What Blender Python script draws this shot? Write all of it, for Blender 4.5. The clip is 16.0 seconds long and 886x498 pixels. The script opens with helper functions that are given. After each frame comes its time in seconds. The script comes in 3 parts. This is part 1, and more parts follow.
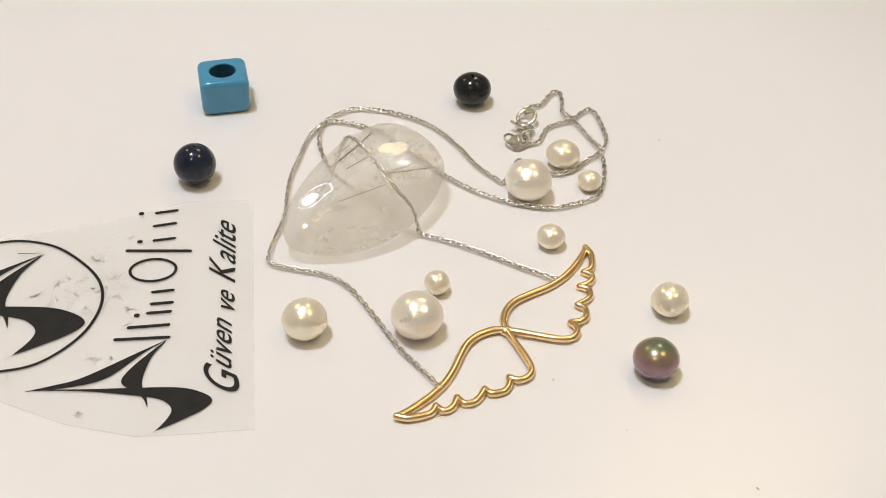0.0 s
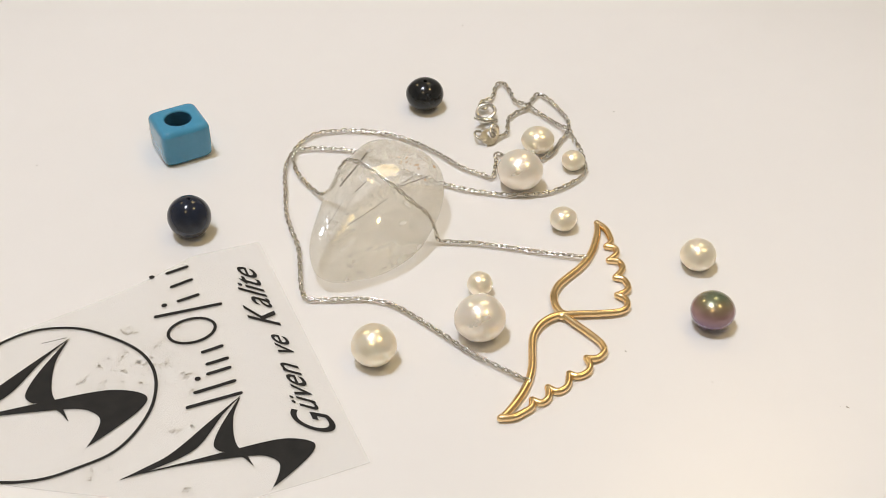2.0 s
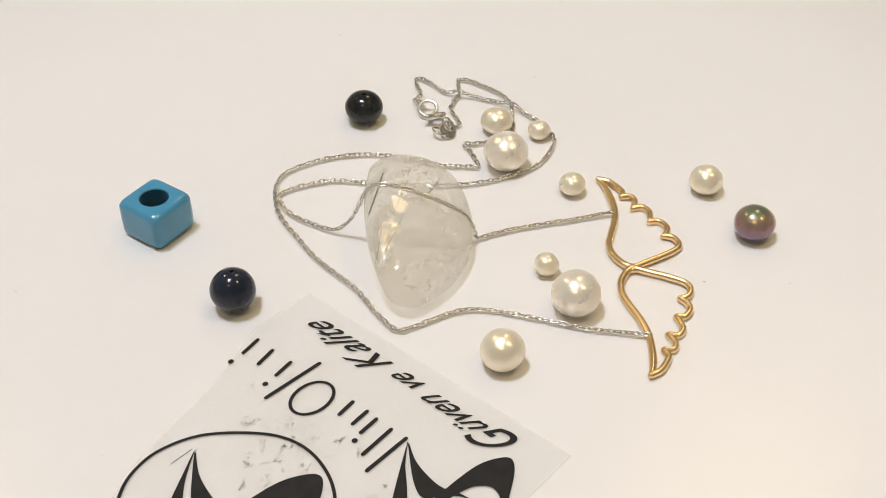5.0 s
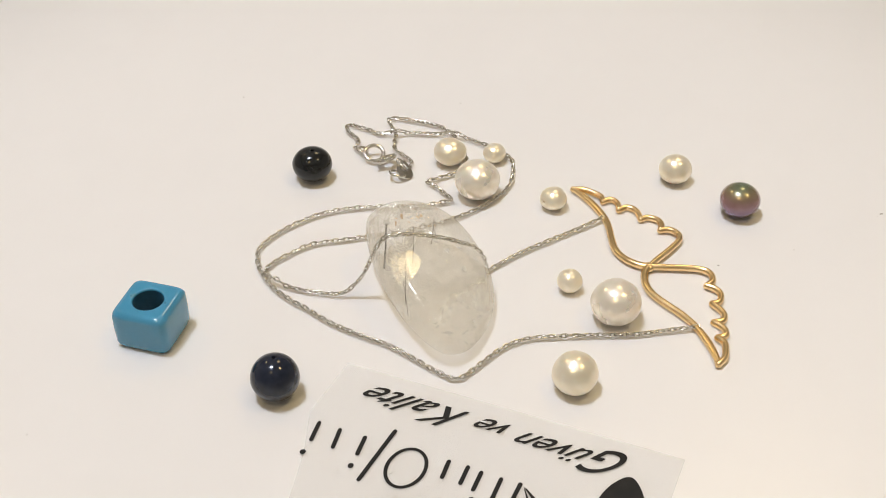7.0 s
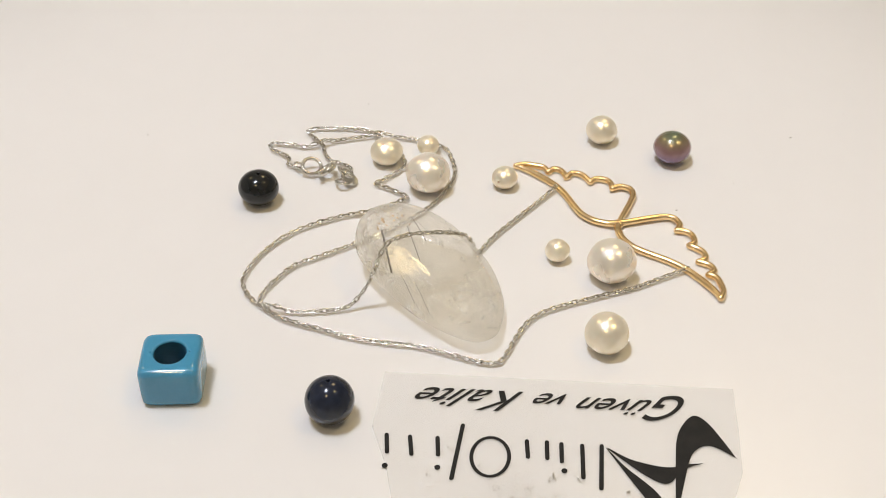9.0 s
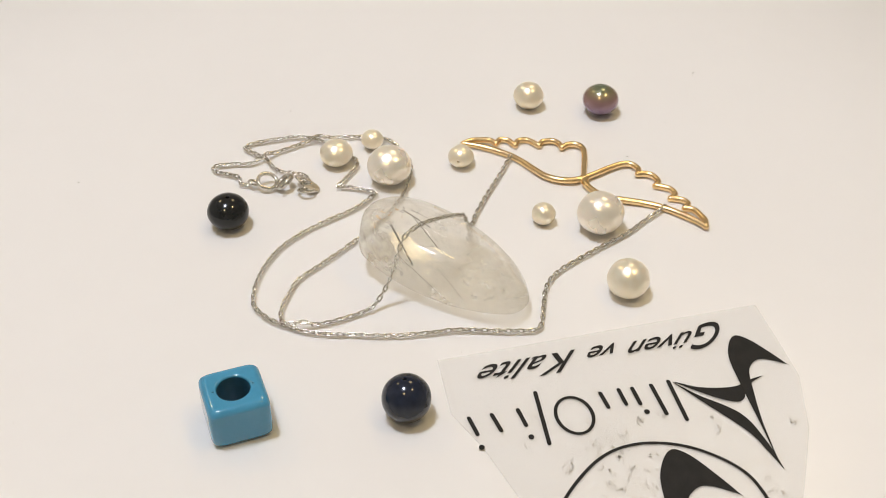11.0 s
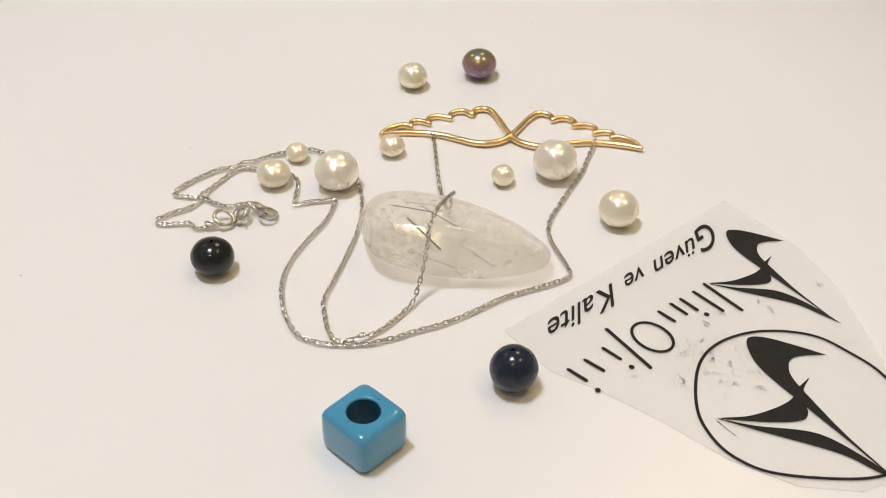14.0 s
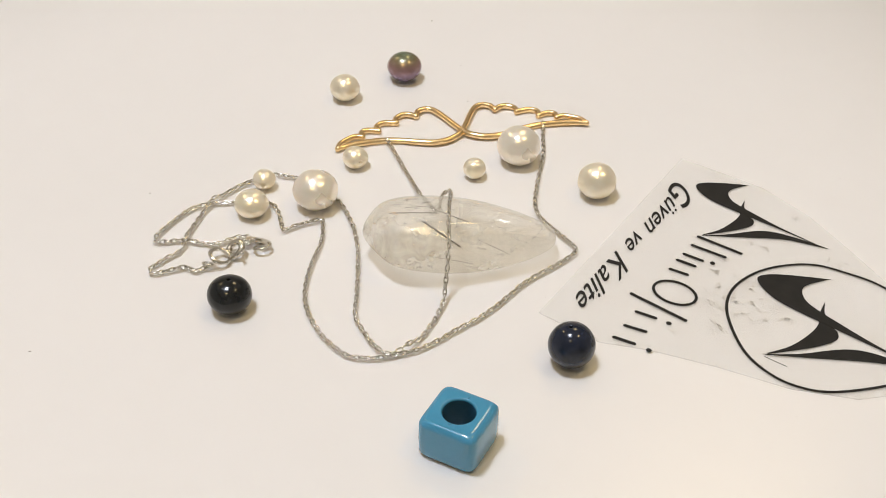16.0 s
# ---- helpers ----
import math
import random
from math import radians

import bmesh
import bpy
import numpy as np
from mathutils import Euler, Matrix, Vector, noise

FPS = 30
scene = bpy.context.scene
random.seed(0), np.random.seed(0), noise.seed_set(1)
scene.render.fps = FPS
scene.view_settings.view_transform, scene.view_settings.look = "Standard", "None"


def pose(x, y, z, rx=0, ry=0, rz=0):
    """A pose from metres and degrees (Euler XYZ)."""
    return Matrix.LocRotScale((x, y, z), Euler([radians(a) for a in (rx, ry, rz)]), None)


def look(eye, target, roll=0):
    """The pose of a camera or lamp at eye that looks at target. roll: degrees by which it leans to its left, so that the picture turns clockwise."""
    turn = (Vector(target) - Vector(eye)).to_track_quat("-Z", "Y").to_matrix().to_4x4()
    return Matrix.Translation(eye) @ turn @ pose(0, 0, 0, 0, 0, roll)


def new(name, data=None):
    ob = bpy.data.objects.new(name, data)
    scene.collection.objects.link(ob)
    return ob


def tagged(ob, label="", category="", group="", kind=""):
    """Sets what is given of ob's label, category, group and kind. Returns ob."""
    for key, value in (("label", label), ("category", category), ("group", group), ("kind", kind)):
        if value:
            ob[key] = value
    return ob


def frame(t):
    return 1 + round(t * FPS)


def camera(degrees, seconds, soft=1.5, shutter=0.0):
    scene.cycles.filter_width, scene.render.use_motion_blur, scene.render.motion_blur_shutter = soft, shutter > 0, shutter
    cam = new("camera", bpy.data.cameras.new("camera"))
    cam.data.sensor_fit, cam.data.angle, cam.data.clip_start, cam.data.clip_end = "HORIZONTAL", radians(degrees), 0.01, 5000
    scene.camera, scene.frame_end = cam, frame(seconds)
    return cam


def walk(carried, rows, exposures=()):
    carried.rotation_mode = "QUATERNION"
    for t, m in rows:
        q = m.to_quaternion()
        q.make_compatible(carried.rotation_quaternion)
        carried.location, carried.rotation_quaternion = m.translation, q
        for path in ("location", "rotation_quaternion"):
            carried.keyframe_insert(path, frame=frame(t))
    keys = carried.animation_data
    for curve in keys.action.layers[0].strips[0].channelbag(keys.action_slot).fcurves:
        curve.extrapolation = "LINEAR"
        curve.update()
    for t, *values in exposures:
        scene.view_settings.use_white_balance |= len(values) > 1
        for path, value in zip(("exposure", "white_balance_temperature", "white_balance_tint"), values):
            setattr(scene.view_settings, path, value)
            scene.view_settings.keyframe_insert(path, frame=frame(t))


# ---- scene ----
cam = camera(37.6, 16.0, soft=0.5)

# The phone is held by hand above a slowly turning display disc.
HELD = [
    (0, -0.00075, -0.15913, 0.12640, 49.705, -0.988, -0.392),
    (0.5, -0.00051, -0.15874, 0.12618, 49.727, -0.908, -0.427),
    (1, -0.00071, -0.15894, 0.12634, 49.913, -0.618, -0.362),
    (1.5, -0.00059, -0.15963, 0.12654, 50.022, -0.573, -0.563),
    (2, -0.00038, -0.16025, 0.12709, 50.084, -0.302, -0.558),
    (2.5, -0.00060, -0.16012, 0.12755, 49.815, -0.122, -0.532),
    (3, -0.00066, -0.15992, 0.12793, 49.545, -0.009, -0.470),
    (3.5, -0.00097, -0.16043, 0.12900, 49.449, 0.069, -0.325),
    (4, -0.00057, -0.16062, 0.12933, 49.431, -0.051, -0.369),
    (4.2, -0.00050, -0.16053, 0.12939, 49.354, 0.176, -0.065),
    (6.3, -0.00116, -0.15515, 0.12733, 50.928, 0.393, -0.316),
    (6.5, -0.00101, -0.15467, 0.12699, 51.159, 0.700, -0.104),
    (7, -0.00032, -0.15356, 0.12581, 50.993, 0.679, -0.409),
    (7.5, -0.00013, -0.15421, 0.12651, 50.918, 0.610, -0.551),
    (8, -0.00011, -0.15455, 0.12697, 50.793, 0.147, -0.850),
    (8.5, 0.00009, -0.15472, 0.12742, 50.644, 0.210, -0.815),
    (9, 0.00003, -0.15526, 0.12757, 50.677, 0.178, -0.916),
    (9.2, -0.00005, -0.15567, 0.12736, 50.769, -0.026, -0.943),
    (11.3, 0.00063, -0.15756, 0.12775, 50.442, 0.246, -1.230),
    (11.5, 0.00060, -0.15804, 0.12794, 50.630, 0.165, -1.047),
    (12, 0.00061, -0.15858, 0.12834, 50.745, -0.278, -1.354),
    (12.5, 0.00074, -0.15856, 0.12802, 50.622, -0.316, -1.379),
    (13, 0.00066, -0.15868, 0.12748, 50.586, -0.363, -1.460),
    (13.5, 0.00079, -0.15880, 0.12679, 50.562, -0.291, -1.399),
    (14, 0.00075, -0.15928, 0.12652, 50.687, -0.385, -1.460),
    (14.5, 0.00090, -0.15971, 0.12638, 50.971, -0.284, -1.462),
    (15, 0.00109, -0.16000, 0.12619, 51.021, -0.266, -1.499),
    (15.5, 0.00107, -0.16033, 0.12636, 51.064, -0.359, -1.466),
    (16, 0.00105, -0.16084, 0.12630, 51.271, -0.485, -1.462),
]
walk(cam, [(t, pose(x, y, z, rx, ry, rz)) for t, x, y, z, rx, ry, rz in HELD])

# Turn of the disc, degrees by second.
TURN = [
    (0, 0), (0.5, 4.09), (1, 8.24), (1.5, 12.4), (2, 16.59), (2.5, 20.88), (3, 25.22), (3.5, 29.59), (4, 33.95),
    (4.2, 35.73), (4.7, 40.2), (5.2, 44.75), (5.7, 49.35), (6.3, 54.82), (6.5, 56.59), (7, 60.92), (7.5, 65.29),
    (8, 69.72), (8.5, 74.18), (9, 78.68), (9.2, 80.47), (9.7, 84.95), (10.2, 89.4), (10.7, 93.85), (11.3, 99.14),
    (11.5, 100.92), (12, 105.34), (12.5, 109.72), (13, 114.05), (13.5, 118.28), (14, 122.44), (14.5, 126.52),
    (15, 130.55), (15.5, 134.58), (16, 138.6),
]

# ---- light ----
scene.view_settings.exposure = 0.0
world = bpy.data.worlds.new("room_air")
scene.world = world
world.use_nodes = True
world.node_tree.nodes["Background"].inputs[0].default_value = (1.0, 0.95, 0.88, 1)
world.node_tree.nodes["Background"].inputs[1].default_value = 0.05


def area_lamp(name, place, target, radius, watts, colour):
    data = bpy.data.lights.new(name, "AREA")
    data.shape, data.size, data.energy, data.color = "DISK", radius * 2, watts, colour
    ob = new(name, data)
    ob.matrix_world = look(place, target)
    return ob


# the bright middle of the round ceiling lamp over the table and smaller warm spots round it
area_lamp("ceiling_light_main", (-0.30, 0.02, 1.55), (-0.30, 0.02, 0), 0.13, 12.6, (0.905, 0.97, 1.13))
area_lamp("ceiling_light_spot", (0.72, -0.05, 1.50), (0, 0, 0), 0.05, 3.9, (1.0, 0.755, 0.37))
area_lamp("ceiling_light_spot", (0.45, 1.05, 1.50), (0, 0, 0), 0.20, 3.1, (1.0, 0.77, 0.41))
area_lamp("ceiling_light_spot", (-1.05, 1.10, 1.50), (0, 0, 0), 0.05, 2.7, (1.0, 0.755, 0.37))
area_lamp("ceiling_light_spot", (-0.30, -0.72, 1.50), (0, 0, 0), 0.05, 2.95, (1.0, 0.755, 0.37))

# ---- materials ----


def material(name):
    m = bpy.data.materials.new(name)
    m.use_nodes = True
    nt = m.node_tree
    return m, nt, nt.nodes["Principled BSDF"]


def node(nt, kind, **values):
    n = nt.nodes.new(kind)
    for key, value in values.items():
        n.inputs[key.replace("_", " ")].default_value = value
    return n


def ramp(nt, stops):
    n = nt.nodes.new("ShaderNodeValToRGB")
    els = n.color_ramp.elements
    while len(els) < len(stops):
        els.new(0.5)
    for e, (p, col) in zip(els, stops):
        e.position, e.color = p, (*col, 1)
    return n


def surface(name, a, b, scale=300.0, rough=0.4, rough_var=0.1, bump=0.0, bump_scale=900.0, metal=0.0, coat=0.0, spread=0.0):
    """Two close shades mixed by a broad and a fine noise, with roughness variation and fine relief."""
    m, nt, p = material(name)
    co = nt.nodes.new("ShaderNodeTexCoord")
    n1 = node(nt, "ShaderNodeTexNoise", Scale=scale, Detail=4.0)
    n2 = node(nt, "ShaderNodeTexNoise", Scale=scale * 9, Detail=3.0)
    mixv = nt.nodes.new("ShaderNodeMath")
    mixv.operation = "MULTIPLY_ADD"
    mixv.inputs[1].default_value, mixv.inputs[2].default_value = 0.3, 0.0
    add = nt.nodes.new("ShaderNodeMath")
    add.operation = "MULTIPLY_ADD"
    add.inputs[1].default_value = 0.7
    r = ramp(nt, [(0.35, a), (0.65, b)])
    for n in (n1, n2):
        nt.links.new(co.outputs["Object"], n.inputs["Vector"])
    nt.links.new(n2.outputs["Fac"], mixv.inputs[0])
    nt.links.new(n1.outputs["Fac"], add.inputs[0])
    nt.links.new(mixv.outputs[0], add.inputs[2])
    nt.links.new(add.outputs[0], r.inputs["Fac"])
    nt.links.new(r.outputs["Color"], p.inputs["Base Color"])
    mr = nt.nodes.new("ShaderNodeMapRange")
    mr.inputs["To Min"].default_value, mr.inputs["To Max"].default_value = max(0.0, rough - rough_var), rough + rough_var
    nt.links.new(n1.outputs["Fac"], mr.inputs["Value"])
    nt.links.new(mr.outputs["Result"], p.inputs["Roughness"])
    p.inputs["Metallic"].default_value = metal
    p.inputs["Coat Weight"].default_value = coat
    p.inputs["Coat Roughness"].default_value = 0.06
    if bump:
        n3 = node(nt, "ShaderNodeTexNoise", Scale=bump_scale, Detail=5.0)
        nt.links.new(co.outputs["Object"], n3.inputs["Vector"])
        bp = node(nt, "ShaderNodeBump", Strength=bump, Distance=0.0002)
        nt.links.new(n3.outputs["Fac"], bp.inputs["Height"])
        nt.links.new(bp.outputs["Normal"], p.inputs["Normal"])
    return m


WHITE_DISC = surface("white_lacquer", (0.802, 0.787, 0.767), (0.818, 0.803, 0.783), 18, 0.28, 0.012, 0.006, 500)
WALL = surface("wall_paint", (0.80, 0.79, 0.77), (0.84, 0.83, 0.81), 3, 0.8, 0.05)
CEILING = surface("ceiling_paint", (0.84, 0.835, 0.82), (0.88, 0.875, 0.86), 3, 0.85, 0.05)
FLOOR = surface("floor_tile", (0.58, 0.56, 0.53), (0.66, 0.64, 0.61), 6, 0.45, 0.1)
TABLE = surface("table_laminate", (0.72, 0.71, 0.69), (0.78, 0.77, 0.75), 12, 0.4, 0.1)
SILVER = surface("silver", (0.58, 0.56, 0.50), (0.84, 0.81, 0.74), 900, 0.16, 0.08, 0.06, 3000, metal=1.0)
GOLD = surface("rose_gold", (0.92, 0.66, 0.34), (0.96, 0.74, 0.43), 300, 0.24, 0.06, 0.10, 900, metal=1.0)
TURQUOISE = surface("turquoise_glass", (0.057, 0.272, 0.445), (0.066, 0.297, 0.48), 200, 0.15, 0.03, 0.02, 300, coat=0.4)
BORE_SHADE_BLUE = surface("bead_bore_shade_blue", (0.018, 0.10, 0.18), (0.025, 0.12, 0.21), 200, 0.5, 0.05)
INK = surface("black_ink", (0.010, 0.010, 0.010), (0.018, 0.017, 0.016), 600, 0.6, 0.06)
INK.node_tree.nodes["Principled BSDF"].inputs["Specular IOR Level"].default_value = 0.25
RESIDUE = surface("grey_residue", (0.42, 0.40, 0.36), (0.62, 0.59, 0.54), 900, 0.7, 0.1)
DUST = surface("dust", (0.38, 0.35, 0.31), (0.55, 0.52, 0.47), 900, 0.9, 0.05)
GLINT = surface("glint_flake", (0.95, 0.94, 0.91), (0.98, 0.97, 0.95), 900, 0.12, 0.05, metal=0.25)
RUST = surface("rust_stain", (0.45, 0.26, 0.10), (0.60, 0.40, 0.20), 900, 0.6, 0.1)
NEEDLE = surface("rutile_needle", (0.05, 0.045, 0.04), (0.14, 0.12, 0.10), 900, 0.3, 0.1, metal=0.6)


def nacre(name, a, b, rough, coat, film, metal=0.0):
    m = surface(name, a, b, 120, rough, 0.03, 0.10 if film else 0.02, 420, metal=metal, coat=coat)
    p = m.node_tree.nodes["Principled BSDF"]
    p.inputs["IOR"].default_value = 1.6 if film else 1.48
    p.inputs["Coat IOR"].default_value = 1.62
    p.inputs["Coat Roughness"].default_value = 0.14 if film else 0.04
    if film:
        p.inputs["Subsurface Weight"].default_value = film
        p.inputs["Subsurface Radius"].default_value = (1.0, 0.85, 0.7)
        p.inputs["Subsurface Scale"].default_value = 0.0012
    return m


PEARL = nacre("cream_nacre", (0.96, 0.85, 0.66), (0.98, 0.91, 0.76), 0.29, 0.0, 0.4, 0.55)
PEARL_PINK = nacre("pinkish_nacre", (0.97, 0.87, 0.74), (0.99, 0.92, 0.81), 0.28, 0.0, 0.4, 0.52)
BLACK_NACRE = nacre("black_nacre", (0.008, 0.009, 0.010), (0.016, 0.018, 0.018), 0.13, 0.0, 0)
NAVY_NACRE = nacre("navy_nacre", (0.010, 0.014, 0.026), (0.020, 0.026, 0.046), 0.13, 0.0, 0)


def peacock():
    """Tahitian nacre: green crown, bronze belt, violet underside, blended unevenly."""
    m, nt, p = material("peacock_nacre")
    co = nt.nodes.new("ShaderNodeTexCoord")
    sep = nt.nodes.new("ShaderNodeSeparateXYZ")
    n1 = node(nt, "ShaderNodeTexNoise", Scale=250.0, Detail=3.0)
    mr = nt.nodes.new("ShaderNodeMapRange")
    mr.inputs["From Min"].default_value, mr.inputs["From Max"].default_value = 0.0, 0.0055
    wob = nt.nodes.new("ShaderNodeMath")
    wob.operation = "MULTIPLY_ADD"
    wob.inputs[1].default_value = 0.24
    off = nt.nodes.new("ShaderNodeMath")
    off.operation = "SUBTRACT"
    off.inputs[1].default_value = 0.12
    r = ramp(nt, [(0.0, (0.16, 0.11, 0.19)), (0.35, (0.22, 0.14, 0.22)), (0.66, (0.36, 0.22, 0.21)), (0.82, (0.32, 0.25, 0.15)), (0.94, (0.18, 0.23, 0.15)), (1.0, (0.15, 0.19, 0.15))])
    nt.links.new(co.outputs["Object"], sep.inputs[0])
    nt.links.new(co.outputs["Object"], n1.inputs["Vector"])
    nt.links.new(sep.outputs["Z"], mr.inputs["Value"])
    nt.links.new(n1.outputs["Fac"], wob.inputs[0])
    nt.links.new(mr.outputs["Result"], wob.inputs[2])
    nt.links.new(wob.outputs[0], off.inputs[0])
    nt.links.new(off.outputs[0], r.inputs["Fac"])
    nt.links.new(r.outputs["Color"], p.inputs["Base Color"])
    p.inputs["Metallic"].default_value = 0.55
    p.inputs["Roughness"].default_value = 0.27
    p.inputs["Coat Weight"].default_value = 0.6
    p.inputs["Coat Roughness"].default_value = 0.08
    return m


PEACOCK = peacock()


def quartz():
    """Clear quartz, milky in clouds, with a polished skin."""
    m, nt, p = material("milky_quartz")
    co = nt.nodes.new("ShaderNodeTexCoord")
    cloud = node(nt, "ShaderNodeTexNoise", Scale=90.0, Detail=3.5, Roughness=0.45, Distortion=0.5)
    streak = node(nt, "ShaderNodeTexNoise", Scale=380.0, Detail=3.0, Distortion=1.5)
    for n in (cloud, streak):
        nt.links.new(co.outputs["Object"], n.inputs["Vector"])
    p.inputs["Base Color"].default_value = (1.0, 0.988, 0.955, 1)
    p.inputs["Transmission Weight"].default_value = 1.0
    p.inputs["IOR"].default_value = 1.50
    p.inputs["Roughness"].default_value = 0.0
    milk = nt.nodes.new("ShaderNodeBsdfDiffuse")
    milk.inputs["Color"].default_value = (0.995, 0.975, 0.93, 1)
    trans = nt.nodes.new("ShaderNodeBsdfTranslucent")
    trans.inputs["Color"].default_value = (0.995, 0.975, 0.93, 1)
    both = nt.nodes.new("ShaderNodeMixShader")
    both.inputs["Fac"].default_value = 0.80
    nt.links.new(milk.outputs[0], both.inputs[1])
    nt.links.new(trans.outputs[0], both.inputs[2])
    clear = nt.nodes.new("ShaderNodeBsdfTransparent")
    clear.inputs["Color"].default_value = (1.0, 0.988, 0.950, 1)
    open_share = nt.nodes.new("ShaderNodeMixShader")
    open_share.inputs["Fac"].default_value = 0.84
    nt.links.new(p.outputs[0], open_share.inputs[1])
    nt.links.new(clear.outputs[0], open_share.inputs[2])
    blend = nt.nodes.new("ShaderNodeMath")
    blend.operation = "MULTIPLY_ADD"
    blend.inputs[1].default_value = 0.35
    nt.links.new(streak.outputs["Fac"], blend.inputs[0])
    nt.links.new(cloud.outputs["Fac"], blend.inputs[2])
    amount = ramp(nt, [(0.48, (0.06, 0.06, 0.06)), (0.70, (0.17, 0.17, 0.17)), (0.92, (0.48, 0.48, 0.48))])
    nt.links.new(blend.outputs[0], amount.inputs["Fac"])
    mix = nt.nodes.new("ShaderNodeMixShader")
    nt.links.new(amount.outputs["Color"], mix.inputs["Fac"])
    nt.links.new(open_share.outputs[0], mix.inputs[1])
    nt.links.new(both.outputs[0], mix.inputs[2])
    shine = nt.nodes.new("ShaderNodeBsdfGlossy")
    shine.inputs["Roughness"].default_value = 0.025
    edge = nt.nodes.new("ShaderNodeLayerWeight")
    steep = nt.nodes.new("ShaderNodeMath")
    steep.operation = "POWER"
    steep.inputs[1].default_value = 4.0
    gloss = nt.nodes.new("ShaderNodeMath")
    gloss.operation = "MULTIPLY_ADD"
    gloss.inputs[1].default_value, gloss.inputs[2].default_value = 0.45, 0.055
    polish = nt.nodes.new("ShaderNodeMixShader")
    nt.links.new(edge.outputs["Facing"], steep.inputs[0])
    nt.links.new(steep.outputs[0], gloss.inputs[0])
    nt.links.new(gloss.outputs[0], polish.inputs["Fac"])
    nt.links.new(mix.outputs[0], polish.inputs[1])
    nt.links.new(shine.outputs[0], polish.inputs[2])
    nt.links.new(polish.outputs[0], nt.nodes["Material Output"].inputs["Surface"])
    return m


QUARTZ = quartz()


def veil():
    m, nt, p = material("healed_fracture")
    co = nt.nodes.new("ShaderNodeTexCoord")
    n1 = node(nt, "ShaderNodeTexNoise", Scale=500.0, Detail=5.0)
    nt.links.new(co.outputs["Object"], n1.inputs["Vector"])
    r = ramp(nt, [(0.40, (0, 0, 0)), (0.70, (0.45, 0.45, 0.45))])
    nt.links.new(n1.outputs["Fac"], r.inputs["Fac"])
    nt.links.new(r.outputs["Color"], p.inputs["Alpha"])
    p.inputs["Base Color"].default_value = (0.96, 0.94, 0.90, 1)
    p.inputs["Roughness"].default_value = 0.25
    return m


VEIL = veil()


def film():
    m = surface("frosted_film", (0.90, 0.89, 0.865), (0.93, 0.92, 0.895), 60, 0.55, 0.04)
    p = m.node_tree.nodes["Principled BSDF"]
    p.inputs["Alpha"].default_value = 0.22
    p.inputs["Specular IOR Level"].default_value = 0.1
    return m


FILM = film()


def glow(name, colour, strength):
    m, nt, p = material(name)
    p.inputs["Emission Color"].default_value = (*colour, 1)
    p.inputs["Emission Strength"].default_value = strength
    return m


LAMP_RIM = glow("lamp_rim", (0.905, 0.97, 1.13), 8.0)

# ---- mesh helpers; plans are in centimetres ----
CM = 0.01


def mesh_of(bm, name, mat, smooth=True):
    bmesh.ops.recalc_face_normals(bm, faces=bm.faces)
    me = bpy.data.meshes.new(name)
    bm.to_mesh(me)
    bm.free()
    me.materials.append(mat)
    if smooth:
        me.polygons.foreach_set("use_smooth", [True] * len(me.polygons))
    return me


def part(name, bm, mat, parent, label="", smooth=True):
    ob = new(name, mesh_of(bm, name, mat, smooth))
    ob.parent = parent
    if label:
        tagged(ob, label)
    return ob


def thing(name, bm, mat, m, label, category, group="", kind="", smooth=True):
    ob = new(name, mesh_of(bm, name, mat, smooth))
    ob.matrix_basis = m
    return tagged(ob, label, category, group, kind)


def spline(points, steps=8, closed=False):
    """A smooth line through the points."""
    pts = [Vector(p) for p in points]
    out, n = [], len(pts)
    for i in range(n if closed else n - 1):
        if closed:
            a, b, c, d = (pts[(i + k) % n] for k in (-1, 0, 1, 2))
        else:
            a, b, c, d = pts[max(i - 1, 0)], pts[i], pts[i + 1], pts[min(i + 2, n - 1)]
        for s in range(steps):
            t = s / steps
            out.append(0.5 * ((2 * b) + (c - a) * t + (2 * a - 5 * b + 4 * c - d) * t * t + (3 * b - a - 3 * c + d) * t ** 3))
    if not closed:
        out.append(pts[-1])
    return out


def evenly(line, step):
    """Points at even steps along a line, with the directions there."""
    marks, run = [0.0], 0.0
    for a, b in zip(line, line[1:]):
        run += (b - a).length
        marks.append(run)
    out, i, count = [], 0, max(1, round(run / step))
    for k in range(count + 1):
        d = run * k / count
        while i < len(line) - 2 and marks[i + 1] < d:
            i += 1
        f = (d - marks[i]) / max(1e-9, marks[i + 1] - marks[i])
        out.append((line[i].lerp(line[i + 1], f), (line[i + 1] - line[i]).normalized()))
    return out


def tube(bm, line, radius, sides=10, closed=False, flat=1.0, width=None):
    """Sweeps an oval section along a line; width gives the radius as a function of the run from 0 to 1."""
    n, rings = len(line), []
    for i, p in enumerate(line):
        a = line[i - 1] if i or closed else p
        b = line[(i + 1) % n] if i < n - 1 or closed else p
        ahead = (b - a).normalized()
        side = ahead.cross(Vector((0, 0, 1)))
        side = side.normalized() if side.length > 1e-4 else Vector((1, 0, 0))
        up = side.cross(ahead)
        r = radius * (width(i / (n - 1)) if width else 1.0)
        rings.append([bm.verts.new(p + side * r * math.cos(u) + up * r * flat * math.sin(u)) for u in (2 * math.pi * k / sides for k in range(sides))])
    for i in range(n if closed else n - 1):
        a, b = rings[i], rings[(i + 1) % n]
        for k in range(sides):
            bm.faces.new((a[k], a[(k + 1) % sides], b[(k + 1) % sides], b[k]))
    if not closed:
        bm.faces.new(rings[0])
        bm.faces.new(rings[-1])
    return bm


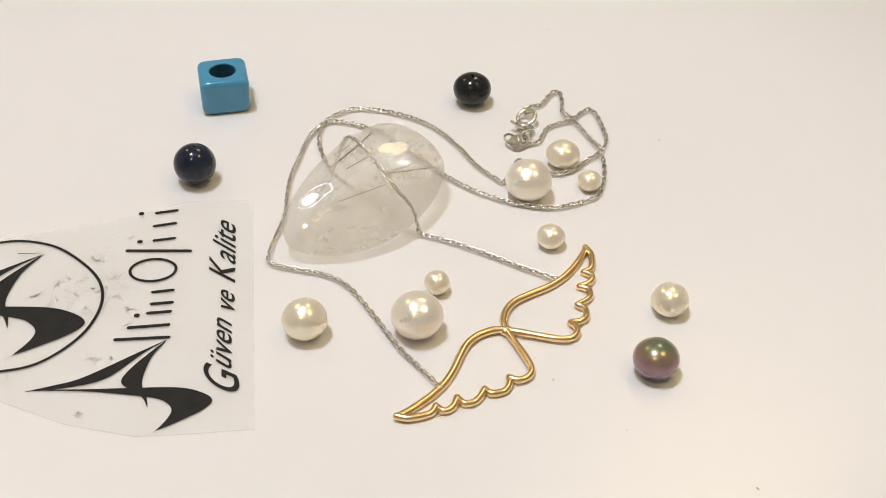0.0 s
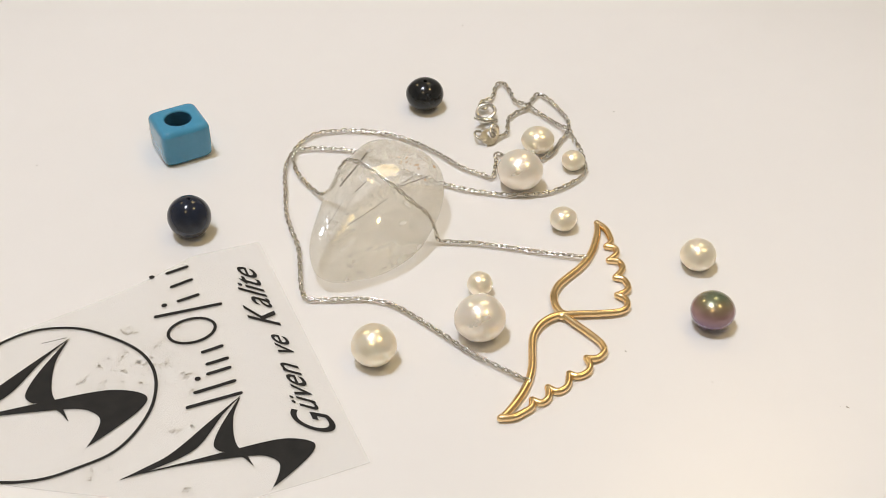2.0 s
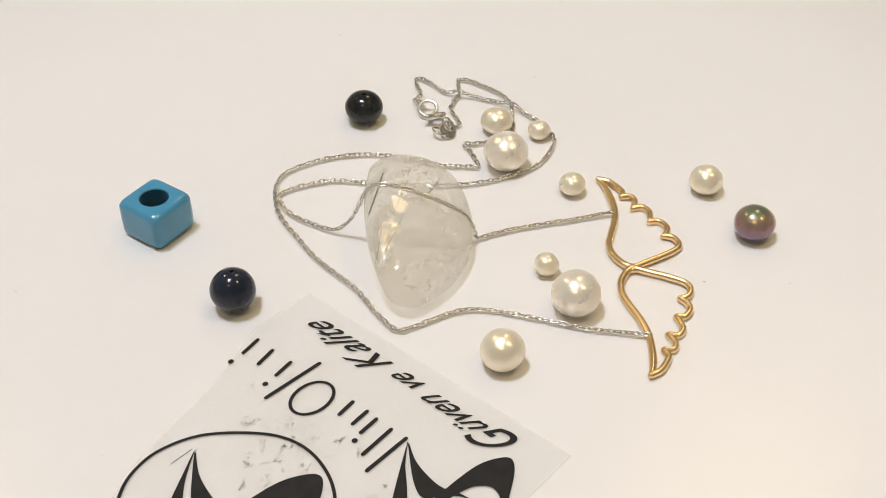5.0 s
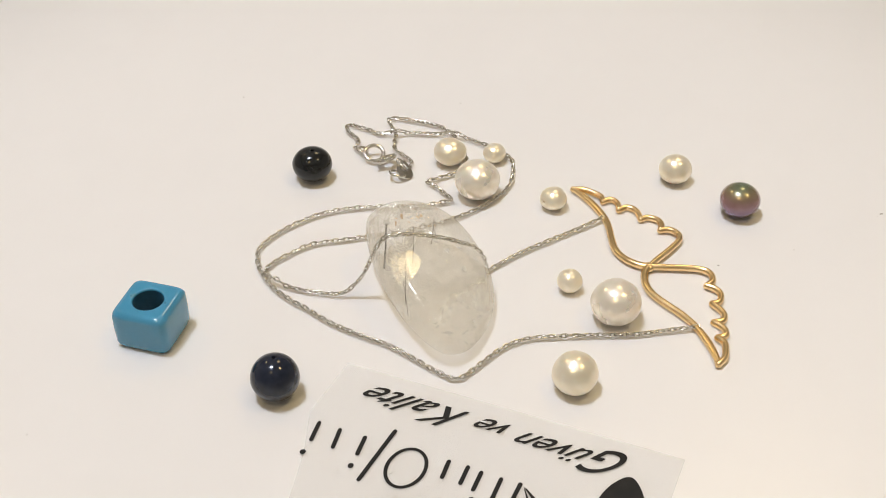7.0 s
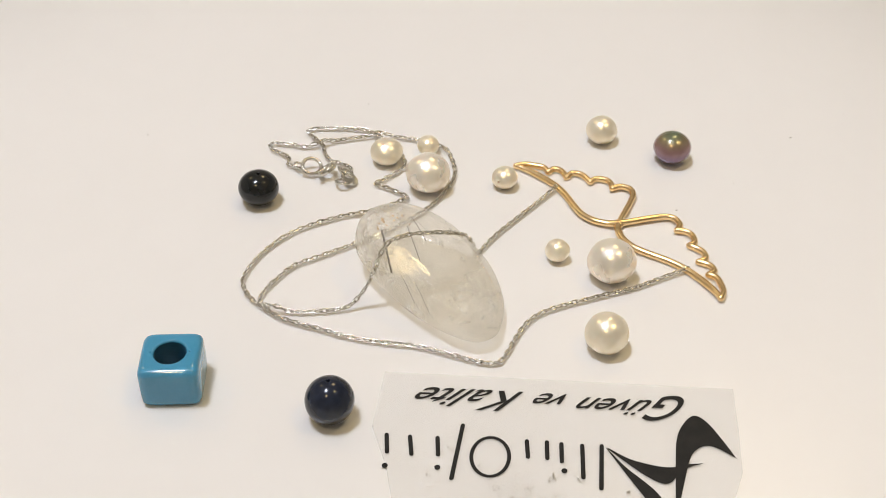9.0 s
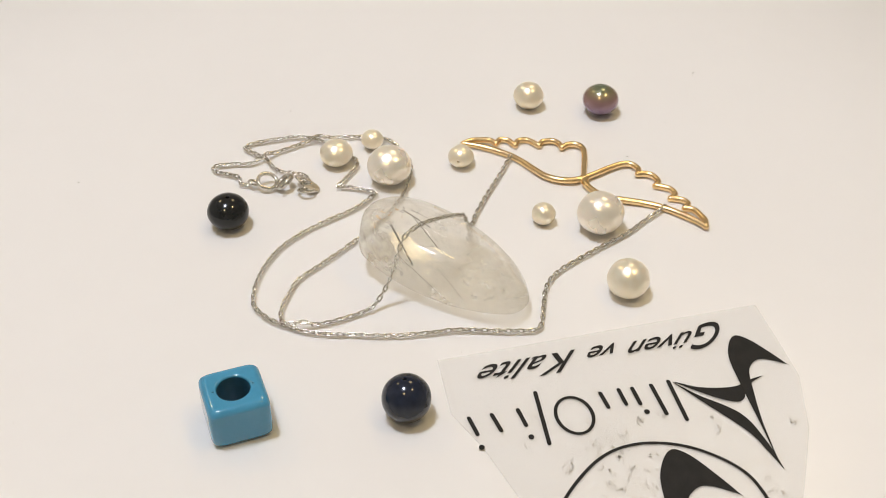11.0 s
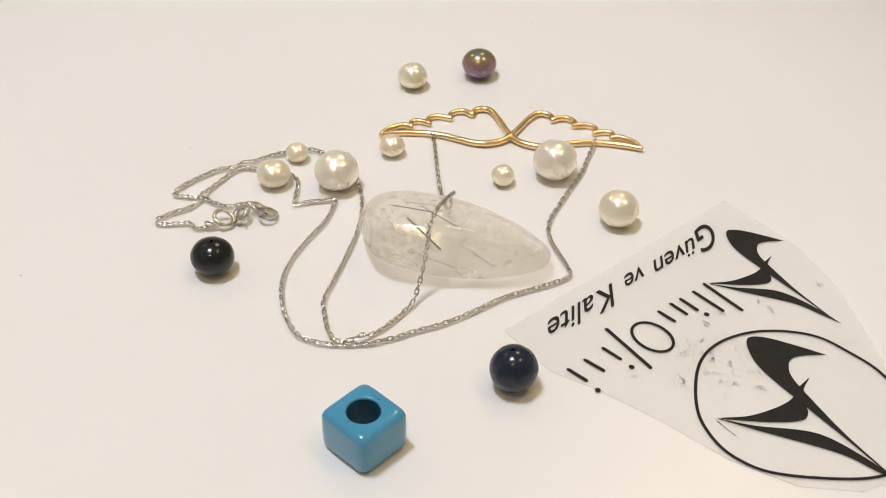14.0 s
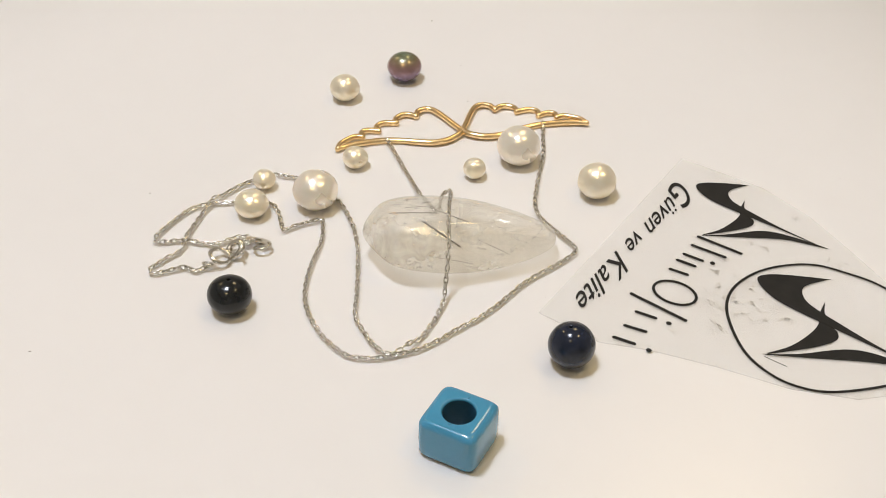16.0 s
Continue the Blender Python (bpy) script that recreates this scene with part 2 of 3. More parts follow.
def box(bm, x0, y0, z0, x1, y1, z1):
    v = [bm.verts.new((x, y, z)) for x in (x0, x1) for y in (y0, y1) for z in (z0, z1)]
    for f in ((0, 1, 3, 2), (4, 6, 7, 5), (0, 4, 5, 1), (2, 3, 7, 6), (0, 2, 6, 4), (1, 5, 7, 3)):
        bm.faces.new([v[i] for i in f])
    return bm


def lathe(bm, profile, sides=48):
    """Turns (radius, height) pairs round the z axis; the first and last pairs lie on the axis."""
    rows = []
    for r, z in profile:
        if r < 1e-9:
            rows.append([bm.verts.new((0, 0, z))])
        else:
            rows.append([bm.verts.new((r * math.cos(a), r * math.sin(a), z)) for a in (2 * math.pi * k / sides for k in range(sides))])
    for a, b in zip(rows, rows[1:]):
        for k in range(sides):
            j = (k + 1) % sides
            if len(a) == 1 and len(b) > 1:
                bm.faces.new((a[0], b[k], b[j]))
            elif len(b) == 1 and len(a) > 1:
                bm.faces.new((a[k], a[j], b[0]))
            elif len(a) > 1:
                bm.faces.new((a[k], a[j], b[j], b[k]))
    return bm


# ---- room: unseen pale shell, added to bounce and reflect the lamp light ----
def room_wall(name, x0, y0, x1, y1, z0=-0.77, z1=1.75, mat=None):
    ob = new(name, mesh_of(box(bmesh.new(), x0, y0, z0, x1, y1, z1), name, mat or WALL, False))
    return tagged(ob, "plain off-white room wall, unseen, added to bounce light", "wall", kind="structure")


room_wall("wall_north", -2.0, 2.0, 2.0, 2.12)
room_wall("wall_south", -2.0, -2.12, 2.0, -2.0)
room_wall("wall_east", 2.0, -2.0, 2.12, 2.0)
room_wall("wall_west", -2.12, -2.0, -2.0, 2.0)
tagged(room_wall("floor", -2.12, -2.12, 2.12, 2.12, -0.87, -0.774, FLOOR), "pale grey tiled room floor, unseen, added to bounce light", "floor", kind="structure")
tagged(room_wall("ceiling", -2.12, -2.12, 2.12, 2.12, 1.754, 1.85, CEILING), "plain white ceiling, unseen, added to bounce light", "ceiling", kind="structure")


def side_table():
    base = new("table")
    base.matrix_basis = pose(0, 0, -0.77)
    tagged(base, "white laminate table under the display disc", "table")
    top = bmesh.new()
    box(top, -0.45, -0.35, 0.71, 0.45, 0.35, 0.745)
    bmesh.ops.bevel(top, geom=top.edges[:], offset=0.004, segments=2, affect="EDGES")
    part("tabletop", top, TABLE, base, smooth=False)
    leg = mesh_of(box(bmesh.new(), -0.02, -0.02, 0, 0.02, 0.02, 0.71), "leg", TABLE, False)
    for x in (-0.41, 0.41):
        for y in (-0.31, 0.31):
            ob = new("leg", leg)
            ob.parent = base
            ob.location = (x, y, 0)


side_table()


def ceiling_lamp():
    """A round pendant with a glowing rim; its bright middle is the main area lamp."""
    base = new("ceiling_lamp")
    base.matrix_basis = pose(-0.30, 0.02, 1.55)
    tagged(base, "round white ceiling lamp with a glowing rim", "lamp")
    bm = bmesh.new()
    lathe(bm, [(0, 0.006), (0.27, 0.006), (0.275, 0.012), (0.275, 0.03), (0.26, 0.04), (0, 0.045)], 64)
    part("housing", bm, CEILING, base)
    bm = bmesh.new()
    rows = [[bm.verts.new((r * math.cos(a), r * math.sin(a), 0.003)) for a in (math.tau * k / 64 for k in range(64))] for r in (0.225, 0.26)]
    for k in range(64):
        bm.faces.new((rows[0][k], rows[0][(k + 1) % 64], rows[1][(k + 1) % 64], rows[1][k]))
    part("glowing_rim", bm, LAMP_RIM, base, "cool white glowing lamp rim", smooth=False)
    part("stem", tube(bmesh.new(), [Vector((0, 0, 0.04)), Vector((0.0001, 0, 0.12)), Vector((0, 0, 0.204))], 0.012, 12), CEILING, base)


ceiling_lamp()

# ---- the disc and all that rides on it ----
RIDERS = []


def rider(ob):
    RIDERS.append(ob)
    return ob


def display_disc():
    base = new("display_turntable")
    base.matrix_basis = pose(0, 0, -0.025)
    tagged(base, "round glossy white turning display disc", "turntable")
    bm = bmesh.new()
    lathe(bm, [(0, 0.011), (0.138, 0.011), (0.1395, 0.0125), (0.14, 0.015), (0.14, 0.021), (0.1395, 0.0235), (0.1375, 0.025), (0.07, 0.025), (0, 0.025)], 96)
    part("platter", bm, WHITE_DISC, base)
    bm = bmesh.new()
    lathe(bm, [(0, 0), (0.098, 0), (0.1, 0.002), (0.1, 0.0105), (0, 0.0105)], 64)
    part("foot", bm, WHITE_DISC, base)
    return rider(base)


display_disc()


def drilled(r, rz, seed, uneven, hole=0.0, hole_tilt=(0, 0)):
    """A pearl of slightly uneven round form, with a drilled hole where hole is its radius."""
    bm = bmesh.new()
    axis = Vector((hole_tilt[0], hole_tilt[1], 1)).normalized()
    turn = Vector((0, 0, 1)).rotation_difference(axis).to_matrix()
    start = hole / r if hole else 0.0
    rows = []
    angles = [start + (math.pi - start) * (k / 40) ** 1.15 for k in range(41)]
    for a in angles:
        rows.append((a, 1.0))
    if hole:
        rows = [(start * 0.9, 0.25), (start * 0.9, 0.93), (start * 0.93, 0.985)] + rows
    rings = []
    for a, depth in rows:
        n = 1 if math.sin(a) < 1e-6 else 56
        ring = []
        for k in range(n):
            b = math.tau * k / n
            w = a if depth > 0.9 else math.asin(min(1, math.sin(a) / depth))
            d = turn @ Vector((math.sin(w) * math.cos(b), math.sin(w) * math.sin(b), math.cos(w)))
            e = 1 + uneven * (noise.noise(d * 1.3 + Vector((seed * 7.1, 0, 0))) + 0.35 * noise.noise(d * 4 + Vector((0, seed * 3.3, 0))))
            ring.append(bm.verts.new(Vector((d.x * r * e, d.y * r * e, d.z * rz * (1 + 0.5 * (e - 1)))) * depth * CM))
        rings.append(ring)
    for a, b in zip(rings, rings[1:]):
        for k in range(56):
            j = (k + 1) % 56
            if len(a) == 1:
                bm.faces.new((a[0], b[k], b[j]))
            elif len(b) == 1:
                bm.faces.new((a[k], b[0], a[j]))
            else:
                bm.faces.new((a[k], b[k], b[j], a[j]))
    if hole:
        bm.faces.new(rings[0])
    low = min(v.co.z for v in bm.verts)
    for v in bm.verts:
        v.co.z -= low
    return bm


def pearl(x, y, r, rz, seed, mat, label, uneven=0.035, hole=0.0, tilt=(0, 0), name="pearl", group="loose cream pearls", turn=0):
    bm = drilled(r, rz, seed, uneven, hole, tilt)
    ob = new(name, mesh_of(bm, name, mat))
    ob.matrix_basis = pose(x * CM, y * CM, 0, 0, 0, turn)
    tagged(ob, label, "pearl" if "pearl" in name else "bead", group)
    return rider(ob)


pearl(1.59, 0.32, 0.365, 0.315, 1, PEARL_PINK, "large flattened pinkish-white pearl beside the silver chain")
pearl(2.20, 1.15, 0.275, 0.215, 2, PEARL, "flattened cream button pearl beside the silver chain")
pearl(2.58, 0.51, 0.190, 0.160, 3, PEARL, "small cream pearl inside the chain loop")
pearl(1.86, -0.90, 0.213, 0.180, 4, PEARL, "small drilled cream pearl near the gold wing tip", hole=0.022, tilt=(-5, 2))
pearl(0.15, -1.96, 0.188, 0.176, 5, PEARL, "small round cream pearl beside a large one")
pearl(-0.13, -2.80, 0.363, 0.325, 6, PEARL_PINK, "large round pinkish-white pearl touching the chain")
pearl(-1.68, -2.86, 0.315, 0.290, 7, PEARL, "round creamy white pearl on the white disc")
pearl(3.45, -2.34, 0.268, 0.232, 8, PEARL, "cream pearl with a faint dimple beside the dark one")
pearl(3.09, -3.55, 0.315, 0.265, 9, PEACOCK, "iridescent dark violet and green pearl", 0.02, name="dark_pearl", group="dark pearls")
pearl(0.77, 2.94, 0.327, 0.275, 10, BLACK_NACRE, "glossy black drilled pearl bead", 0.02, 0.032, (0.0, -0.06), "dark_pearl", "dark pearls")
pearl(-3.665, 0.635, 0.333, 0.328, 11, NAVY_NACRE, "glossy navy-black drilled pearl bead", 0.012, 0.03, (0.10, 0.03), "dark_pearl", "dark pearls")


def cube_bead():
    """A rounded cube with a wide bore through it from top to bottom."""
    base = new("cube_bead")
    base.matrix_basis = pose(-3.476 * CM, 2.87 * CM, 0, 0, 0, 12.1)
    tagged(base, "glossy turquoise-blue glass cube bead with a round hole", "bead")
    hx, hy, h, bore, lip, n = 0.413, 0.409, 0.644, 0.218, 0.03, 64
    bm = bmesh.new()
    rows = []

    def ring(f, z):
        rows.append([bm.verts.new((f(a)[0] * CM, f(a)[1] * CM, z * CM)) for a in (2 * math.pi * k / n for k in range(n))])

    def square(inset, e):
        def f(a):
            c, s = math.cos(a), math.sin(a)
            q = (abs(c) ** e + abs(s) ** e) ** (-1 / e)
            return (hx - inset) * c * q, (hy - inset) * s * q
        return f

    def circle(r):
        return lambda a: (r * math.cos(a), r * math.sin(a))

    ed = 0.10
    ring(circle(bore), 0.02)
    ring(circle(bore + lip), 0.0)
    ring(square(ed, 6.5), 0.0)
    for k in range(7):
        u = math.pi / 2 * k / 6
        ring(square(ed * (1 - math.sin(u)), 6.5 + k * 0.3), ed * (1 - math.cos(u)))
    ring(square(-0.004, 8.5), h * 0.5)
    for k in range(7):
        u = math.pi / 2 * k / 6
        ring(square(ed * (1 - math.cos(u)), 8.5 - k * 0.3), h - ed * (1 - math.sin(u)))
    ring(square(ed * 1.15, 6.2), h + 0.0005)
    ring(square(ed * 1.5, 5), h + 0.0005)
    ring(circle(bore + lip + 0.012), h + 0.0003)
    for k in range(5):
        u = math.pi / 2 * k / 4
        ring(circle(bore + lip * (1 - math.sin(u))), h - lip * (1 - math.cos(u)))
    for a, b in zip(rows, rows[1:]):
        for k in range(n):
            bm.faces.new((a[k], a[(k + 1) % n], b[(k + 1) % n], b[k]))
    part("body", bm, TURQUOISE, base)
    # bore in a darker blue: the hole's shade put into its colour
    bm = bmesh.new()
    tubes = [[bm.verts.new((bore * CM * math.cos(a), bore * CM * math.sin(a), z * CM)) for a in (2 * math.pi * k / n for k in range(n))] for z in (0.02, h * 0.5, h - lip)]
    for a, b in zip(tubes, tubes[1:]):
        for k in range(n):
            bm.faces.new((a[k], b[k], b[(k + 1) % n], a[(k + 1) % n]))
    part("bore", bm, BORE_SHADE_BLUE, base, "bore of the bead, its shade put into a darker blue")
    return rider(base)


cube_bead()


def quartz_stone():
    base = new("quartz_stone")
    base.matrix_basis = pose(-0.933 * CM, -0.289 * CM, 0.00012)
    tagged(base, "tumbled milky clear quartz with dark needle inclusions", "stone")
    # reach of the convex stone in each direction: a smooth polynomial of the direction, of degrees 6 and 5
    terms = [(i, j, d - i - j) for d in (6, 5) for i in range(d + 1) for j in range(d + 1 - i)]
    weights = (
        0.507, 0.459, 2.656, 0.550, 3.490, 0.123, 1.175, 0.121, 1.365, -0.530, 1.171, -0.171, 0.464, 3.177,
        -0.458, 5.799, 0.605, 3.737, -0.031, 1.781, -0.006, 1.581, 3.066, 0.100, 3.137, 0.093, 0.706, 1.224,
        0.056, 0.253, -0.219, 0.520, -0.137, 0.095, -0.098, 0.031, -0.426, -0.001, -0.246, -0.209, -0.162, 0.073,
        -0.044, 0.093, -0.359, 0.460, -0.047, -0.043, -0.036)

    def spread_directions(count):
        k = np.arange(count) + 0.5
        up, a = 1 - 2 * k / count, math.pi * (1 + 5 ** 0.5) * k
        r = np.sqrt(1 - up * up)
        return np.stack([r * np.cos(a), r * np.sin(a), up], 1)

    facing = spread_directions(3500)
    reach = 0.02 + sum(w * facing[:, 0] ** i * facing[:, 1] ** j * facing[:, 2] ** k for w, (i, j, k) in zip(weights, terms))
    bm = bmesh.new()
    bmesh.ops.create_icosphere(bm, subdivisions=6, radius=1.0)
    ways = np.array([v.co[:] for v in bm.verts])
    for first in range(0, len(bm.verts), 2000):
        bm.verts.ensure_lookup_table()
        along = ways[first:first + 2000] @ facing.T
        far = np.where(along > 0.02, reach / np.maximum(along, 0.02), 9.0).min(1)
        for k, d in enumerate(far):
            v = bm.verts[first + k]
            q = v.co.normalized() * float(d) + Vector((0, 0, 0.45))
            q += v.co.normalized() * (0.010 * noise.noise(q * 2.2) + 0.003 * noise.noise(q * 7))
            v.co = q
    for _ in range(6):
        bmesh.ops.smooth_vert(bm, verts=bm.verts[:], factor=0.5, use_axis_x=True, use_axis_y=True, use_axis_z=True)
    for v in bm.verts:
        v.co = Vector((v.co.x, v.co.y, max(v.co.z, 0.0))) * CM
    part("stone_body", bm, QUARTZ, base)
    heart = Vector((0, 0, 0.45))

    def inside(q, depth):
        """The point drawn towards the heart of the stone until it lies that deep under the skin."""
        d = np.array((q - heart)[:])
        share = float((d @ facing.T / np.maximum(reach - depth, 0.05)).max())
        return heart + (q - heart) / max(1.0, share)

    # needles, from end to end
    needles = (
        ((0.09, 0.96, 1.11), (-0.44, 0.57, 0.65), 0.014), ((0.26, 0.50, 1.01), (-0.29, 0.18, 0.80), 0.007), ((0.98, 0.55, 0.56), (0.31, 0.21, 0.70), 0.008),
        ((-0.50, 0.22, 0.60), (-0.88, -0.07, 0.34), 0.004), ((0.34, 0.68, 0.16), (-0.44, 0.24, 0.12), 0.005), ((0.75, 0.45, 0.72), (0.32, 0.12, 0.78), 0.004))
    for a, b, r in needles:
        u, v = inside(Vector(a), 0.015) * CM, inside(Vector(b), 0.015) * CM
        part("needle", tube(bmesh.new(), [u, u.lerp(v, 0.5) + Vector((0.0001, 0, 0)), v], r * CM, 6), NEEDLE, base, "thin dark mineral needle")
    # healed cracks and rust flakes
    rnd = random.Random(4)
    flakes = [(Vector((rnd.uniform(-0.85, 0.6), rnd.uniform(-0.6, 0.5), 0)), rnd.uniform(0.25, 0.62), rnd.uniform(0.07, 0.22), None) for _ in range(10)]
    flakes += [(Vector((x, y, 0)), z, r, RUST) for x, y, z, r in ((0.72, 0.95, 0.66, 0.06), (0.80, 0.66, 0.72, 0.07), (0.86, 0.74, 0.62, 0.055), (0.66, 1.02, 0.55, 0.045), (0.9, 0.5, 0.55, 0.05))]
    flakes += [(Vector((rnd.gauss(0.86, 0.12), rnd.gauss(0.80, 0.16), 0)), rnd.uniform(0.4, 0.85), rnd.uniform(0.02, 0.05), RUST) for _ in range(12)]
    for c, height, size, mat in flakes:
        bm = bmesh.new()
        c.z = height
        u = Vector((rnd.uniform(-1, 1), rnd.uniform(-1, 1), rnd.uniform(-0.4, 0.4))).normalized()
        v = u.cross(Vector((rnd.uniform(-1, 1), rnd.uniform(-1, 1), rnd.uniform(0.2, 1)))).normalized()
        vs = []
        for i in range(14):
            a = 2 * math.pi * i / 14
            q = c + (u * math.cos(a) + v * 0.45 * math.sin(a)) * size * rnd.uniform(0.5, 1.0) + u.cross(v) * size * 0.12 * math.sin(2 * a)
            vs.append(bm.verts.new(inside(q, 0.04) * CM))
        bm.faces.new(vs)
        bmesh.ops.triangulate(bm, faces=bm.faces[:])
        if mat:
            part("rust_flake", bm, mat, base, "orange-brown rust stain in the stone")
            continue
        part("crack", bm, VEIL, base, "whitish healed crack inside the stone")
    # small near-white flakes, painted as the glints of fracture faces
    bm = bmesh.new()
    for cx, cy, cz, spread, count in ((-0.85, -0.75, 0.30, 0.16, 34), (-0.55, -0.85, 0.25, 0.2, 22), (0.25, 0.15, 0.55, 0.28, 30), (0.75, 0.75, 0.5, 0.2, 22), (-0.3, 0.2, 0.55, 0.25, 16), (-0.1, -0.5, 0.35, 0.3, 20)):
        for _ in range(int(count * 1.6)):
            c = Vector((rnd.gauss(cx, spread), rnd.gauss(cy, spread), max(0.12, rnd.gauss(cz, 0.08))))
            u = Vector((rnd.uniform(-1, 1), rnd.uniform(-1, 1), rnd.uniform(-0.5, 0.5))).normalized()
            v = u.cross(Vector((rnd.uniform(-1, 1), rnd.uniform(-1, 1), 1))).normalized()
            r = rnd.choice((0.009, 0.014, 0.022))
            c = inside(c, 0.07)
            bm.faces.new([bm.verts.new((c + u * r * a + v * r * b) * CM) for a, b in ((-1, -0.3), (0.2, -0.5), (1.1, 0.1), (0.1, 0.45))])
    tagged(part("glint", bm, GLINT, base, "tiny white flakes painted as glints inside the stone", smooth=False), kind="stuff")
    return rider(base)


quartz_stone()

# ---- bracelet: two gold wings, a silver cable chain, spring ring clasp and tag ----
LIE = 0.065  # height of a chain lying on the disc
OVER = [(1.87, -1.73, 0.09), (1.45, -1.50, LIE), (1.02, -1.25, LIE), (0.47, -0.95, LIE), (0.05, -0.78, LIE), (-0.10, -0.735, 0.09), (-0.15, -0.72, 0.28), (-0.20, -0.68, 0.46), (-0.30, -0.63, 0.62), (-0.44, -0.58, 0.76), (-0.65, -0.36, 0.93), (-0.92, 0.00, 1.07), (-1.10, 0.22, 1.11), (-1.21, 0.36, 1.07), (-1.30, 0.46, 0.90), (-1.36, 0.54, 0.66), (-1.41, 0.63, 0.43), (-1.47, 0.74, 0.25), (-1.56, 0.88, 0.11)]
LOOP = [(-1.63, 1.07), (-1.72, 1.33), (-1.79, 1.69), (-1.77, 2.04), (-1.63, 2.22), (-1.36, 2.20), (-1.10, 2.10), (-0.84, 1.98), (-0.67, 1.83), (-0.47, 1.58), (-0.12, 1.18), (0.23, 0.80), (0.53, 0.53), (0.80, 0.33), (1.19, 0.12), (1.62, -0.02), (2.00, -0.05), (2.41, 0.08), (2.68, 0.25), (2.80, 0.55), (2.87, 0.97), (2.85, 1.42), (2.70, 1.84), (2.56, 2.14), (2.42, 2.34), (2.31, 2.58), (2.33, 2.88), (2.30, 3.17), (2.15, 3.14), (1.96, 2.80), (1.76, 2.74), (1.70, 2.55)]
OUTER = [(0.17, -3.91), (-0.05, -3.60), (-0.36, -3.20), (-0.56, -2.85), (-0.72, -2.57), (-0.95, -2.19), (-1.14, -1.92), (-1.33, -1.76), (-1.56, -1.65), (-1.90, -1.56), (-2.22, -1.47), (-2.33, -1.36), (-2.32, -1.05), (-2.24, -0.64), (-2.18, -0.23), (-2.19, 0.24), (-2.17, 0.70), (-2.08, 1.16), (-2.01, 1.57), (-1.90, 1.92), (-1.66, 2.30), (-1.48, 2.48), (-1.23, 2.61), (-0.85, 2.58), (-0.53, 2.48), (-0.17, 2.30), (0.15, 2.04), (0.49, 1.59), (0.81, 1.01), (1.05, 0.73), (1.21, 0.59), (1.29, 0.71), (1.41, 0.97), (1.47, 1.17)]
INNER = [(1.60, 1.09), (1.90, 0.88), (2.12, 0.82), (2.40, 0.96), (2.62, 1.20), (2.84, 1.42), (2.98, 1.74), (2.96, 2.10), (2.88, 2.52), (2.76, 2.66), (2.62, 2.54), (2.43, 2.33), (2.25, 2.25), (2.04, 2.12), (1.94, 1.92), (1.85, 1.70), (1.68, 1.64)]


def link_mesh():
    """One oval link of round wire along x."""
    bm, line, n = bmesh.new(), [], 14
    for k in range(n):
        a = 2 * math.pi * k / n
        c, s = math.cos(a), math.sin(a)
        q = (abs(c) ** 3 + abs(s) ** 3) ** (-1 / 3)
        line.append(Vector((0.056 * c * q, 0.0275 * s * q, 0)) * CM)
    tube(bm, line, 0.0128 * CM, 6, True)
    return mesh_of(bm, "link", SILVER)


def gold_wing(side):
    """An outline wing of round gold wire with a scalloped rear edge; side is 1 or -1."""
    lead = [(0.0, 0.13), (0.12, 0.0), (0.33, -0.10), (0.57, -0.115), (0.82, -0.045), (1.1, 0.05), (1.35, 0.10), (1.6, 0.105), (1.85, 0.08), (2.05, 0.04), (2.2, -0.01)]
    rear = [[(2.2, -0.01), (2.13, 0.13), (2.0, 0.23), (1.86, 0.30), (1.73, 0.27)], [(1.73, 0.27), (1.73, 0.40), (1.60, 0.45), (1.43, 0.39)], [(1.43, 0.39), (1.45, 0.53), (1.31, 0.62), (1.08, 0.58)], [(1.08, 0.58), (1.08, 0.70), (0.95, 0.80), (0.82, 0.79), (0.71, 0.71)], [(0.71, 0.71), (0.66, 0.84), (0.51, 0.90), (0.37, 0.83), (0.24, 0.62), (0.1, 0.33), (0.0, 0.14)]]
    along, out, mid = Vector((-0.628, -0.778, 0)), Vector((0.778, -0.628, 0)), Vector((1.006, -2.736, 0))

    def put(p):
        lift = 0.06 + 0.012 * math.cos(p[0] * 2.2)
        return (mid + along * (p[0] * side) + out * (p[1] * (1.0 if side > 0 else 1.05)) + Vector((0, 0, lift))) * CM

    bm = bmesh.new()
    tube(bm, spline([put(p) for p in lead], 6), 0.057 * CM, 12, flat=0.95, width=lambda u: 1.0 - 0.25 * max(0.0, u - 0.8) / 0.2)
    for s in rear:
        tube(bm, spline([put(p) for p in s], 6), 0.051 * CM, 12, flat=1.05)
        # the wire runs on through each cusp
        bmesh.ops.create_icosphere(bm, subdivisions=3, radius=0.0525 * CM, matrix=Matrix.Translation(put(s[0])))
    return bm


